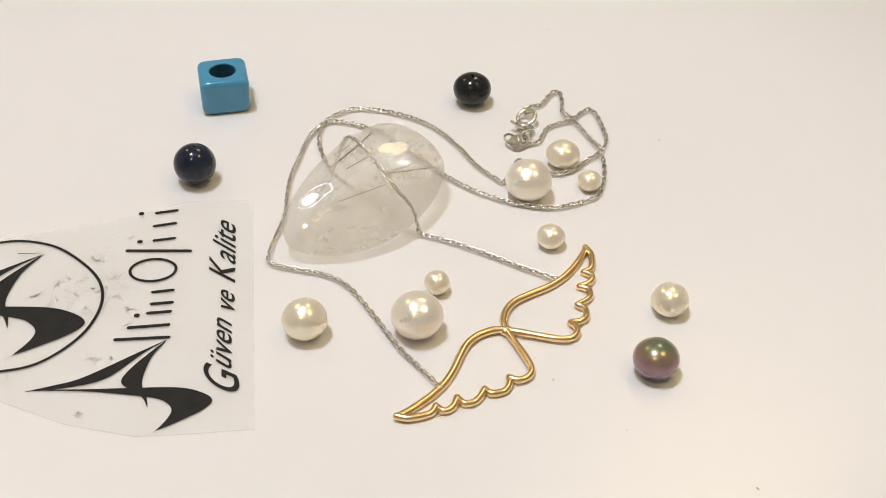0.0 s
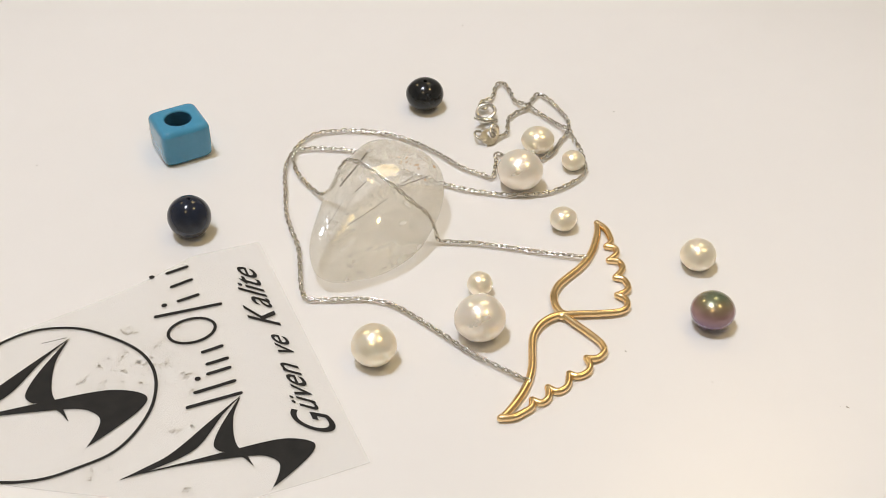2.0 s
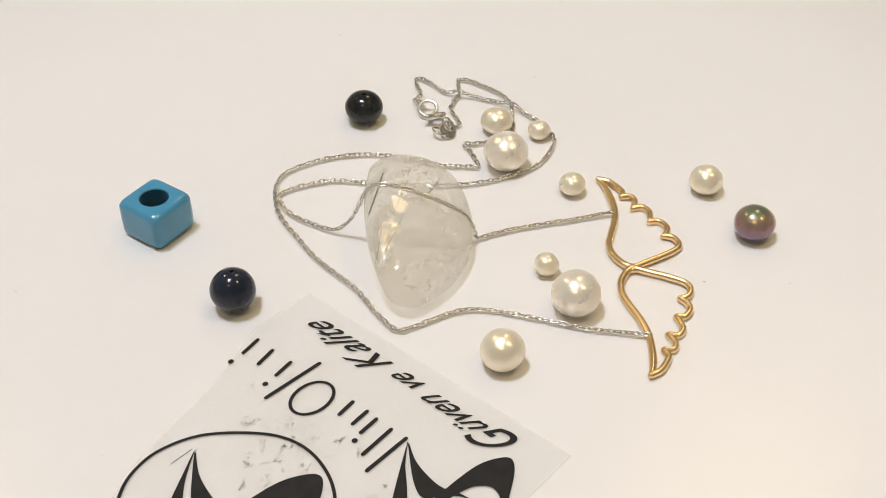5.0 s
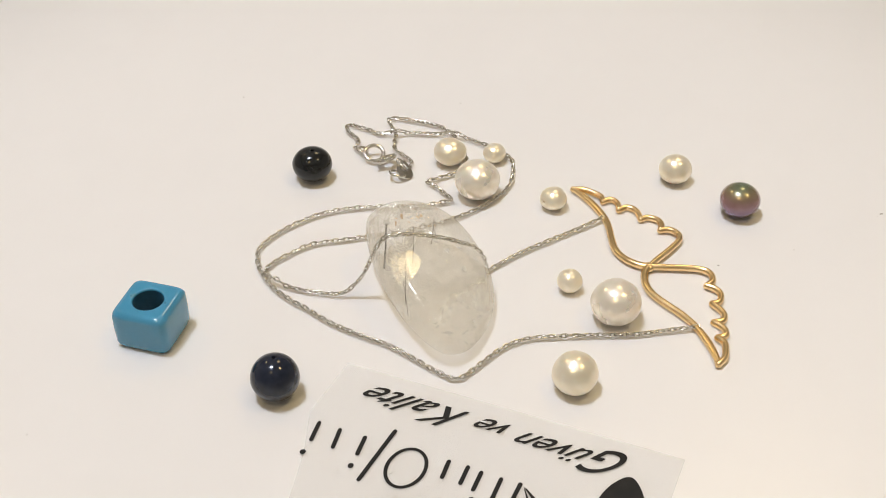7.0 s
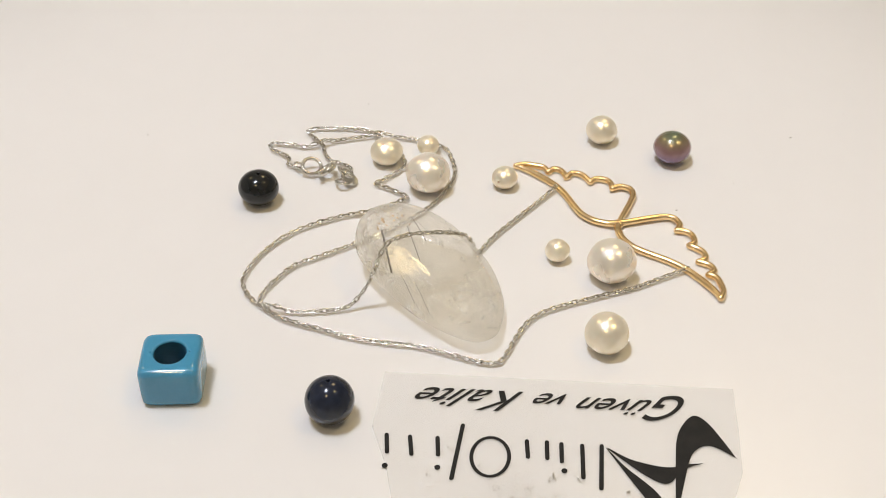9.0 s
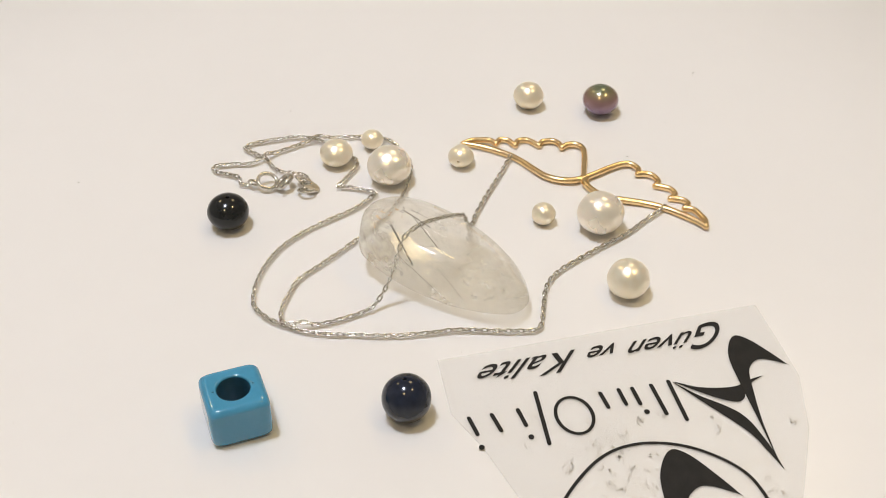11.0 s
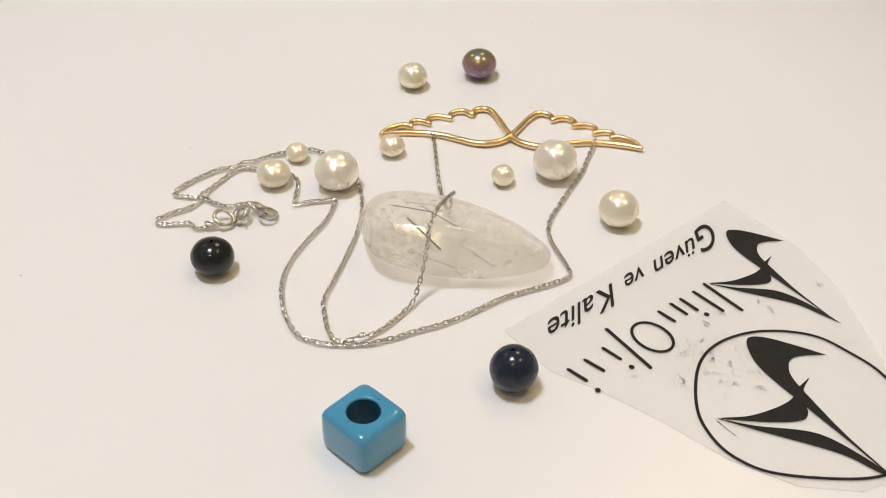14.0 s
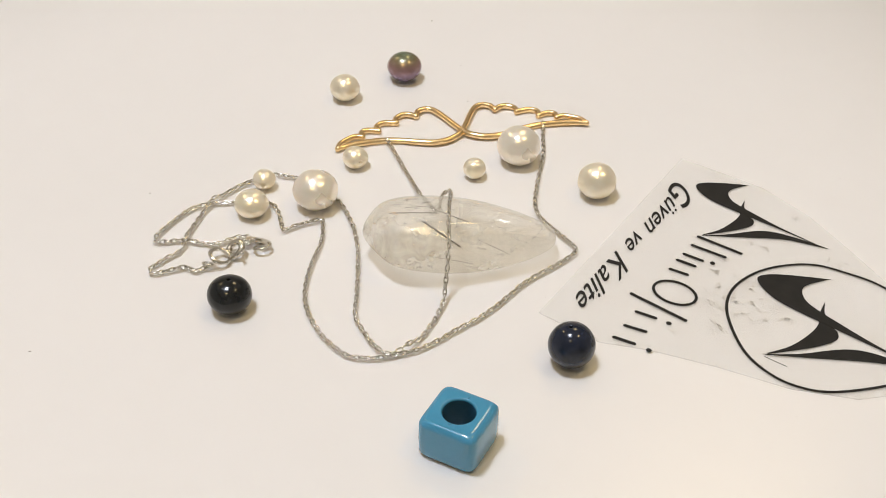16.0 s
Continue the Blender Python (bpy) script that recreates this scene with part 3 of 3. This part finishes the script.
def bracelet():
    base = new("wing_bracelet")
    tagged(base, "fine silver cable chain bracelet with two gold outline wings", "bracelet")
    wing_a = part("wing", gold_wing(1), GOLD, base, "polished rose-gold outline wing")
    wing_b = part("wing", gold_wing(-1), GOLD, base, "polished rose-gold outline wing")
    bm = bmesh.new()
    bmesh.ops.create_icosphere(bm, subdivisions=3, radius=0.085 * CM, matrix=Matrix.Translation(Vector((1.11, -2.82, 0.065)) * CM) @ Matrix.Diagonal((1.1, 1.1, 0.75, 1)))
    part("solder_joint", bm, GOLD, base)
    me = link_mesh()
    rnd = random.Random(2)
    strands = [[Vector(p) for p in OVER] + [Vector((x, y, LIE)) for x, y in LOOP], [Vector((x, y, 0.09 if i == 0 else LIE)) for i, (x, y) in enumerate(OUTER)] + [Vector((x, y, LIE)) for x, y in INNER]]
    heap = bmesh.new()
    crossings = [Vector((-1.80, 1.95)), Vector((2.85, 1.42)), Vector((2.43, 2.33))]
    for s, strand in enumerate(strands):
        line = [v * CM for v in spline(strand, 8)]
        for k, (c, d) in enumerate(evenly(line, 0.086 * CM)):
            if s == 0:
                near = min((c.xy / CM - q).length for q in crossings)
                if c.z < 0.2 * CM and near < 0.22:
                    c = c + Vector((0, 0, 0.085 * CM * (1 - near / 0.22)))
            tilt = (70 if k % 2 else -18) + rnd.uniform(-16, 16)
            m = Matrix.Translation(c) @ d.to_track_quat("X", "Z").to_matrix().to_4x4() @ pose(0, 0, 0, tilt, 0, rnd.uniform(-5, 5))
            if c.x > 0.9 * CM and c.y > -0.3 * CM:
                heap.from_mesh(me)
                heap.verts.ensure_lookup_table()
                bmesh.ops.transform(heap, matrix=m, verts=heap.verts[-len(me.vertices):])
                continue
            ob = new("link", me)
            ob.parent = base
            ob.matrix_basis = m
    tagged(part("chain_end", heap, SILVER, base, "heaped end of the fine silver cable chain"), kind="stuff")
    # clasp

    def ring_at(name, c, r, wire, rx, ry, rz=0, sides=10, mat=SILVER, label=""):
        line = [Vector((r * CM * math.cos(a), r * CM * math.sin(a), 0)) for a in (2 * math.pi * k / 36 for k in range(36))]
        ob = part(name, tube(bmesh.new(), line, wire * CM, sides, True), mat, base, label)
        ob.matrix_basis = Matrix.Translation(Vector(c) * CM) @ pose(0, 0, 0, rx, ry, rz)
        return ob

    ring_at("jump_ring", (1.68, 2.31, 0.13), 0.155, 0.033, 14, -18, label="plain silver jump ring")
    ring_at("spring_ring", (1.63, 2.04, 0.13), 0.125, 0.052, -34, 14, label="thicker silver spring ring clasp")
    bm = bmesh.new()
    tube(bm, [Vector((0, 0, 0)), Vector((0.0, 0.05, 0)) * CM, Vector((0.0, 0.1, 0)) * CM], 0.022 * CM, 8)
    bmesh.ops.create_icosphere(bm, subdivisions=2, radius=0.032 * CM, matrix=Matrix.Translation(Vector((0, 0.1, 0)) * CM))
    ob = part("trigger", bm, SILVER, base)
    ob.matrix_basis = Matrix.Translation(Vector((1.50, 2.05, 0.15)) * CM) @ pose(0, 0, 0, 20, 0, 60)
    ring_at("small_ring", (1.71, 2.54, 0.10), 0.075, 0.02, 25, 10, 0)
    ring_at("small_ring", (1.66, 1.80, 0.11), 0.075, 0.02, 60, 0, 20)
    ring_at("small_ring", (1.60, 1.70, 0.11), 0.075, 0.02, 30, 50, 0)
    # drop-shaped tag with a hole
    bm = bmesh.new()
    outer_ring, inner_ring = [], []
    for k in range(32):
        a = 2 * math.pi * k / 32
        w = 0.135 * (1 - 0.35 * math.cos(a))
        outer_ring.append((0.2 * math.cos(a), w * math.sin(a)))
        inner_ring.append((0.05 + 0.10 * math.cos(a), 0.55 * w * math.sin(a)))
    levels = [[[bm.verts.new((x * CM, y * CM, z * CM)) for x, y in ring] for ring in (outer_ring, inner_ring)] for z in (-0.014, 0.014)]
    for k in range(32):
        j = (k + 1) % 32
        (o0, i0), (o1, i1) = levels
        bm.faces.new((o0[k], o0[j], i0[j], i0[k]))
        bm.faces.new((o1[k], i1[k], i1[j], o1[j]))
        bm.faces.new((o0[k], o1[k], o1[j], o0[j]))
        bm.faces.new((i0[k], i0[j], i1[j], i1[k]))
    ob = part("tag", bm, SILVER, base, "drop-shaped silver hallmark tag with a hole", smooth=False)
    ob.matrix_basis = Matrix.Translation(Vector((1.54, 1.65, 0.10)) * CM) @ pose(0, 0, 0, 24, -12, 35)
    ring_at("small_ring", (1.40, 1.70, 0.09), 0.13, 0.022, 18, 16, 40)
    return rider(base)


bracelet()


# ---- printed plastic film ----
def flat_shape(bm, outline, z, thick):
    """A thin plate with a smooth outline."""
    low = [bm.verts.new((p[0] * CM, p[1] * CM, z * CM)) for p in outline]
    high = [bm.verts.new((p[0] * CM, p[1] * CM, (z + thick) * CM)) for p in outline]
    n = len(outline)
    for k in range(n):
        bm.faces.new((low[k], low[(k + 1) % n], high[(k + 1) % n], high[k]))
    bmesh.ops.triangulate(bm, faces=[bm.faces.new(high), bm.faces.new(low[::-1])])
    return bm


def emblem(x, y, size, turn):
    """The printed swooping emblem: three curved blades and a spur, drawn from its apex."""
    c, s = math.cos(radians(turn)) * size, math.sin(radians(turn)) * size

    def put(pts):
        return [(x + c * a - s * b, y + s * a + c * b) for a, b in pts]

    # each blade lies between two edges that start and end together
    blades = [
        ([(-0.02, -0.02), (-0.42, -0.30), (-1.02, -0.72), (-1.38, -0.86), (-1.71, -0.96)], [(-0.02, -0.03), (-0.30, -0.28), (-0.72, -0.74), (-1.25, -0.91), (-1.71, -0.965)]),
        ([(-0.04, -0.05), (-0.36, -0.47), (-0.50, -0.74), (-0.46, -0.87), (-0.34, -0.93)], [(-0.02, -0.05), (-0.16, -0.32), (-0.22, -0.60), (-0.23, -0.80), (-0.20, -0.93)]),
        ([(-1.52, -0.935), (-0.9, -0.93), (-0.40, -0.915), (0.24, -0.91), (0.55, -0.99), (0.72, -1.13), (0.62, -1.30), (0.32, -1.51), (0.05, -1.67)], [(-1.52, -0.945), (-0.9, -0.97), (-0.40, -1.03), (0.0, -1.10), (0.16, -1.20), (0.22, -1.31), (0.20, -1.42), (0.14, -1.54), (0.05, -1.68)]),
        ([(-0.22, -1.04), (-0.16, -1.12), (-0.10, -1.25)], [(-0.14, -1.04), (-0.12, -1.13), (-0.095, -1.25)]),
    ]
    return [(put([(v.x, v.y) for v in spline([(*p, 0) for p in a], 6)]), put([(v.x, v.y) for v in spline([(*p, 0) for p in b], 6)])) for a, b in blades]


def ribbon(bm, left, right, z, thick):
    """A thin plate between two edges."""
    rows = [[bm.verts.new((x * CM, y * CM, h * CM)) for (x, y), h in ((a, z), (b, z), (b, z + thick), (a, z + thick))] for a, b in zip(left, right)]
    for a, b in zip(rows, rows[1:]):
        for k in range(4):
            bm.faces.new((a[k], a[(k + 1) % 4], b[(k + 1) % 4], b[k]))
    bm.faces.new(rows[0])
    bm.faces.new(rows[-1])
    return bm


def printed_film():
    base = new("printed_film")
    tagged(base, "cut piece of frosted plastic film printed in black", "plastic film")
    corner = [(-2.72, 0.10), (-3.75, 0.05), (-4.4, -0.28), (-5.3, -0.6), (-6.3, -0.88), (-7.1, -1.30), (-7.6, -1.9), (-7.75, -2.6), (-7.3, -3.35), (-6.3, -3.85), (-5.5, -4.22), (-4.65, -4.58), (-3.7, -4.78), (-2.95, -4.72), (-2.21, -4.64)]
    part("film_sheet", flat_shape(bmesh.new(), corner, 0.012, 0.014), FILM, base, "frosted see-through plastic sheet", smooth=False)
    z, thick = 0.027, 0.003
    # the drawn-out ring
    ring = [(-4.61, -2.3), (-4.72, -1.85), (-5.03, -1.45), (-5.5, -1.08), (-6.0, -0.94), (-6.4, -0.99), (-6.75, -1.18), (-7.15, -1.62), (-7.5, -2.15), (-7.58, -2.6), (-7.3, -3.2), (-6.8, -3.58), (-6.25, -3.72), (-5.75, -3.66), (-5.3, -3.53), (-4.95, -3.22), (-4.7, -2.8)]
    line = spline([(*p, 0) for p in ring], 8, True)
    bm, n = bmesh.new(), len(line)
    sides = [(line[(k + 1) % n] - line[k - 1]).normalized().cross(Vector((0, 0, 1))) * 0.022 for k in range(n)]
    rings = [[bm.verts.new(((line[k] + sides[k] * f) * CM) + Vector((0, 0, h * CM))) for k in range(n)] for f, h in ((-1, z), (1, z), (1, z + thick), (-1, z + thick))]
    for i in range(4):
        a, b = rings[i], rings[(i + 1) % 4]
        for k in range(n):
            bm.faces.new((a[k], a[(k + 1) % n], b[(k + 1) % n], b[k]))
    part("printed_ring", bm, INK, base, smooth=False)
    for x, y, size, turn in ((-3.563, -3.006, 1.015, 1.15), (-5.664, -1.225, 1.276, -0.88)):
        for k, blade in enumerate(emblem(x, y, size, turn)):
            part("emblem_blade", ribbon(bmesh.new(), *blade, z + 0.0011 * k, thick), INK, base, smooth=False)

    def bar(p, q, w=0.028, name="printed_bar"):
        a, b = Vector(p), Vector(q)
        d = (b - a).normalized()
        s = Vector((-d.y, d.x)) * w
        arc = [b + d * (math.cos(t) * w) + s * math.sin(t) for t in (math.pi / 2 - math.pi * k / 6 for k in range(7))]
        arc += [a - d * (math.cos(t) * w) - s * math.sin(t) for t in (math.pi / 2 - math.pi * k / 6 for k in range(7))]
        part(name, flat_shape(bmesh.new(), arc, z, thick), INK, base, smooth=False)

    # the trade name is left as plain strokes
    for p, q in (((-4.28, -3.03), (-3.56, -2.97)), ((-4.14, -2.79), (-3.60, -2.72)), ((-3.92, -2.49), (-3.62, -2.45)), ((-3.90, -2.30), (-3.62, -2.26)), ((-3.92, -2.05), (-3.65, -2.0)), ((-4.45, -1.14), (-3.52, -1.13)), ((-4.09, -0.90), (-3.80, -0.84)), ((-4.14, -0.56), (-3.84, -0.48)), ((-4.16, -0.24), (-3.86, -0.17))):
        bar(p, q)
    for c in ((-4.07, -2.54), (-4.30, -0.93), (-4.39, -0.26)):
        bar((c[0] - 0.004, c[1]), (c[0] + 0.004, c[1]), 0.038, "printed_dot")
    bm, n = bmesh.new(), 40
    rings = []
    for ra, rb, h in ((0.305, 0.215, z), (0.35, 0.265, z), (0.35, 0.265, z + thick), (0.305, 0.215, z + thick)):
        rings.append([bm.verts.new(((-4.0 + ra * math.cos(a) - 0.05 * math.sin(a)) * CM, (-1.57 + rb * math.sin(a) + 0.05 * math.cos(a)) * CM, h * CM)) for a in (2 * math.pi * k / n for k in range(n))])
    for i in range(4):
        a, b = rings[i], rings[(i + 1) % 4]
        for k in range(n):
            bm.faces.new((a[k], a[(k + 1) % n], b[(k + 1) % n], b[k]))
    part("printed_oval", bm, INK, base, smooth=False)
    bar((-6.04, -1.23), (-5.70, -1.21), 0.004, "printed_hairline")
    # the slogan, piece by piece: tall capitals and low letters along one slanting line
    for text, x, y, length, height in (("G", -2.47, -3.98, 0.58, 0.48), ("\u00fcven", -2.62, -3.56, 1.02, 0.29), ("ve", -2.71, -2.42, 0.46, 0.20), ("K", -2.77, -1.84, 0.64, 0.38), ("alite", -2.81, -1.42, 1.05, 0.34)):
        font = bpy.data.curves.new("slogan", "FONT")
        font.body, font.size, font.shear, font.extrude, font.offset = text, 0.48 * CM, 0.85, 0.0015 * CM, 0.002 * CM
        tmp = new("slogan_draft", font)
        me = bpy.data.meshes.new_from_object(tmp.evaluated_get(bpy.context.evaluated_depsgraph_get()))
        bpy.data.objects.remove(tmp)
        me.materials.clear()
        me.materials.append(INK)
        xs, ys = [v.co.x for v in me.vertices], [v.co.y for v in me.vertices]
        for v in me.vertices:
            v.co.x = (v.co.x - min(xs)) * length * CM / (max(xs) - min(xs))
            v.co.y = (v.co.y - min(ys)) * height * CM / (max(ys) - min(ys))
        ob = new("slogan_word", me)
        ob.parent = base
        ob.matrix_basis = Matrix.Translation(Vector((x, y, z + 0.0015)) * CM) @ pose(0, 0, 0, 0, 0, 96.4)
        tagged(ob, "slanting black printed slogan lettering")
    # crumbs of old glue under the print, in streaky clumps
    def on_film(x, y):
        odd = False
        for (x0, y0), (x1, y1) in zip(corner, corner[1:] + corner[:1]):
            if (y0 > y) != (y1 > y) and x < x0 + (x1 - x0) * (y - y0) / (y1 - y0):
                odd = not odd
        return odd

    rnd, bm = random.Random(8), bmesh.new()
    clumps = [(-4.84, -2.48, 0.13), (-5.1, -2.04, 0.1), (-4.62, -2.1, 0.12), (-4.5, -1.65, 0.12), (-4.48, -3.4, 0.1), (-5.2, -1.8, 0.12), (-5.28, -2.3, 0.08), (-4.4, -1.9, 0.1), (-5.85, -1.4, 0.08), (-4.92, -1.28, 0.08), (-5.6, -3.85, 0.12), (-4.02, -1.1, 0.06), (-4.17, -2.75, 0.06), (-4.5, -4.4, 0.04)]
    clumps += [(rnd.gauss(-4.8, 0.5), rnd.gauss(-2.1, 0.7), rnd.uniform(0.02, 0.06)) for _ in range(34)]
    for cx, cy, sp in clumps:
        lean = rnd.uniform(-0.5, 0.9)
        for _ in range(int(sp * 210) + 3):
            along, wide = rnd.gauss(0, sp), rnd.gauss(0, sp * 0.45)
            px, py = cx + along * math.cos(lean) - wide * math.sin(lean), cy + along * math.sin(lean) + wide * math.cos(lean)
            if not on_film(px, py):
                continue
            r = rnd.choice((0.003, 0.005, 0.008, 0.013)) * rnd.uniform(0.7, 1.3)
            flat_shape(bm, [(px + r * rnd.uniform(0.5, 2.0) * math.cos(a), py + r * rnd.uniform(0.4, 1.3) * math.sin(a)) for a in (math.tau * i / 7 for i in range(7))], 0.0265, 0.002)
    tagged(part("residue", bm, RESIDUE, base, "grey crumbs of glue residue", smooth=False), kind="stuff")
    return rider(base)


printed_film()


def dust():
    rnd, bm = random.Random(5), bmesh.new()
    spots = [(2.25, 5.40, 0.022), (4.12, -5.55, 0.03), (1.71, -3.71, 0.022), (-5.83, 3.12, 0.018), (3.88, 1.85, 0.02), (2.6, -4.6, 0.015)]
    spots += [(rnd.uniform(-7, 7), rnd.uniform(-7, 7), rnd.uniform(0.004, 0.009)) for _ in range(40)]
    for x, y, r in [(x, y, r * 0.7) for x, y, r in spots]:
        a0 = rnd.uniform(0, 6.3)
        bmesh.ops.create_icosphere(bm, subdivisions=1, radius=r * CM, matrix=Matrix.Translation((x * CM, y * CM, r * 0.25 * CM)) @ pose(0, 0, 0, 0, 0, math.degrees(a0)) @ Matrix.Diagonal((1.5, 0.6, 0.4, 1)))
    ob = thing("dust", bm, DUST, pose(0, 0, 0), "tiny grey specks of dust on the white disc", "dust", kind="stuff")
    return rider(ob)


dust()


def motions():
    """All that lies on the disc turns with it about the world's z axis."""
    for ob in RIDERS:
        rest = ob.matrix_basis.copy()
        walk(ob, [(t, pose(0, 0, 0, 0, 0, a) @ rest) for t, a in TURN])


motions()
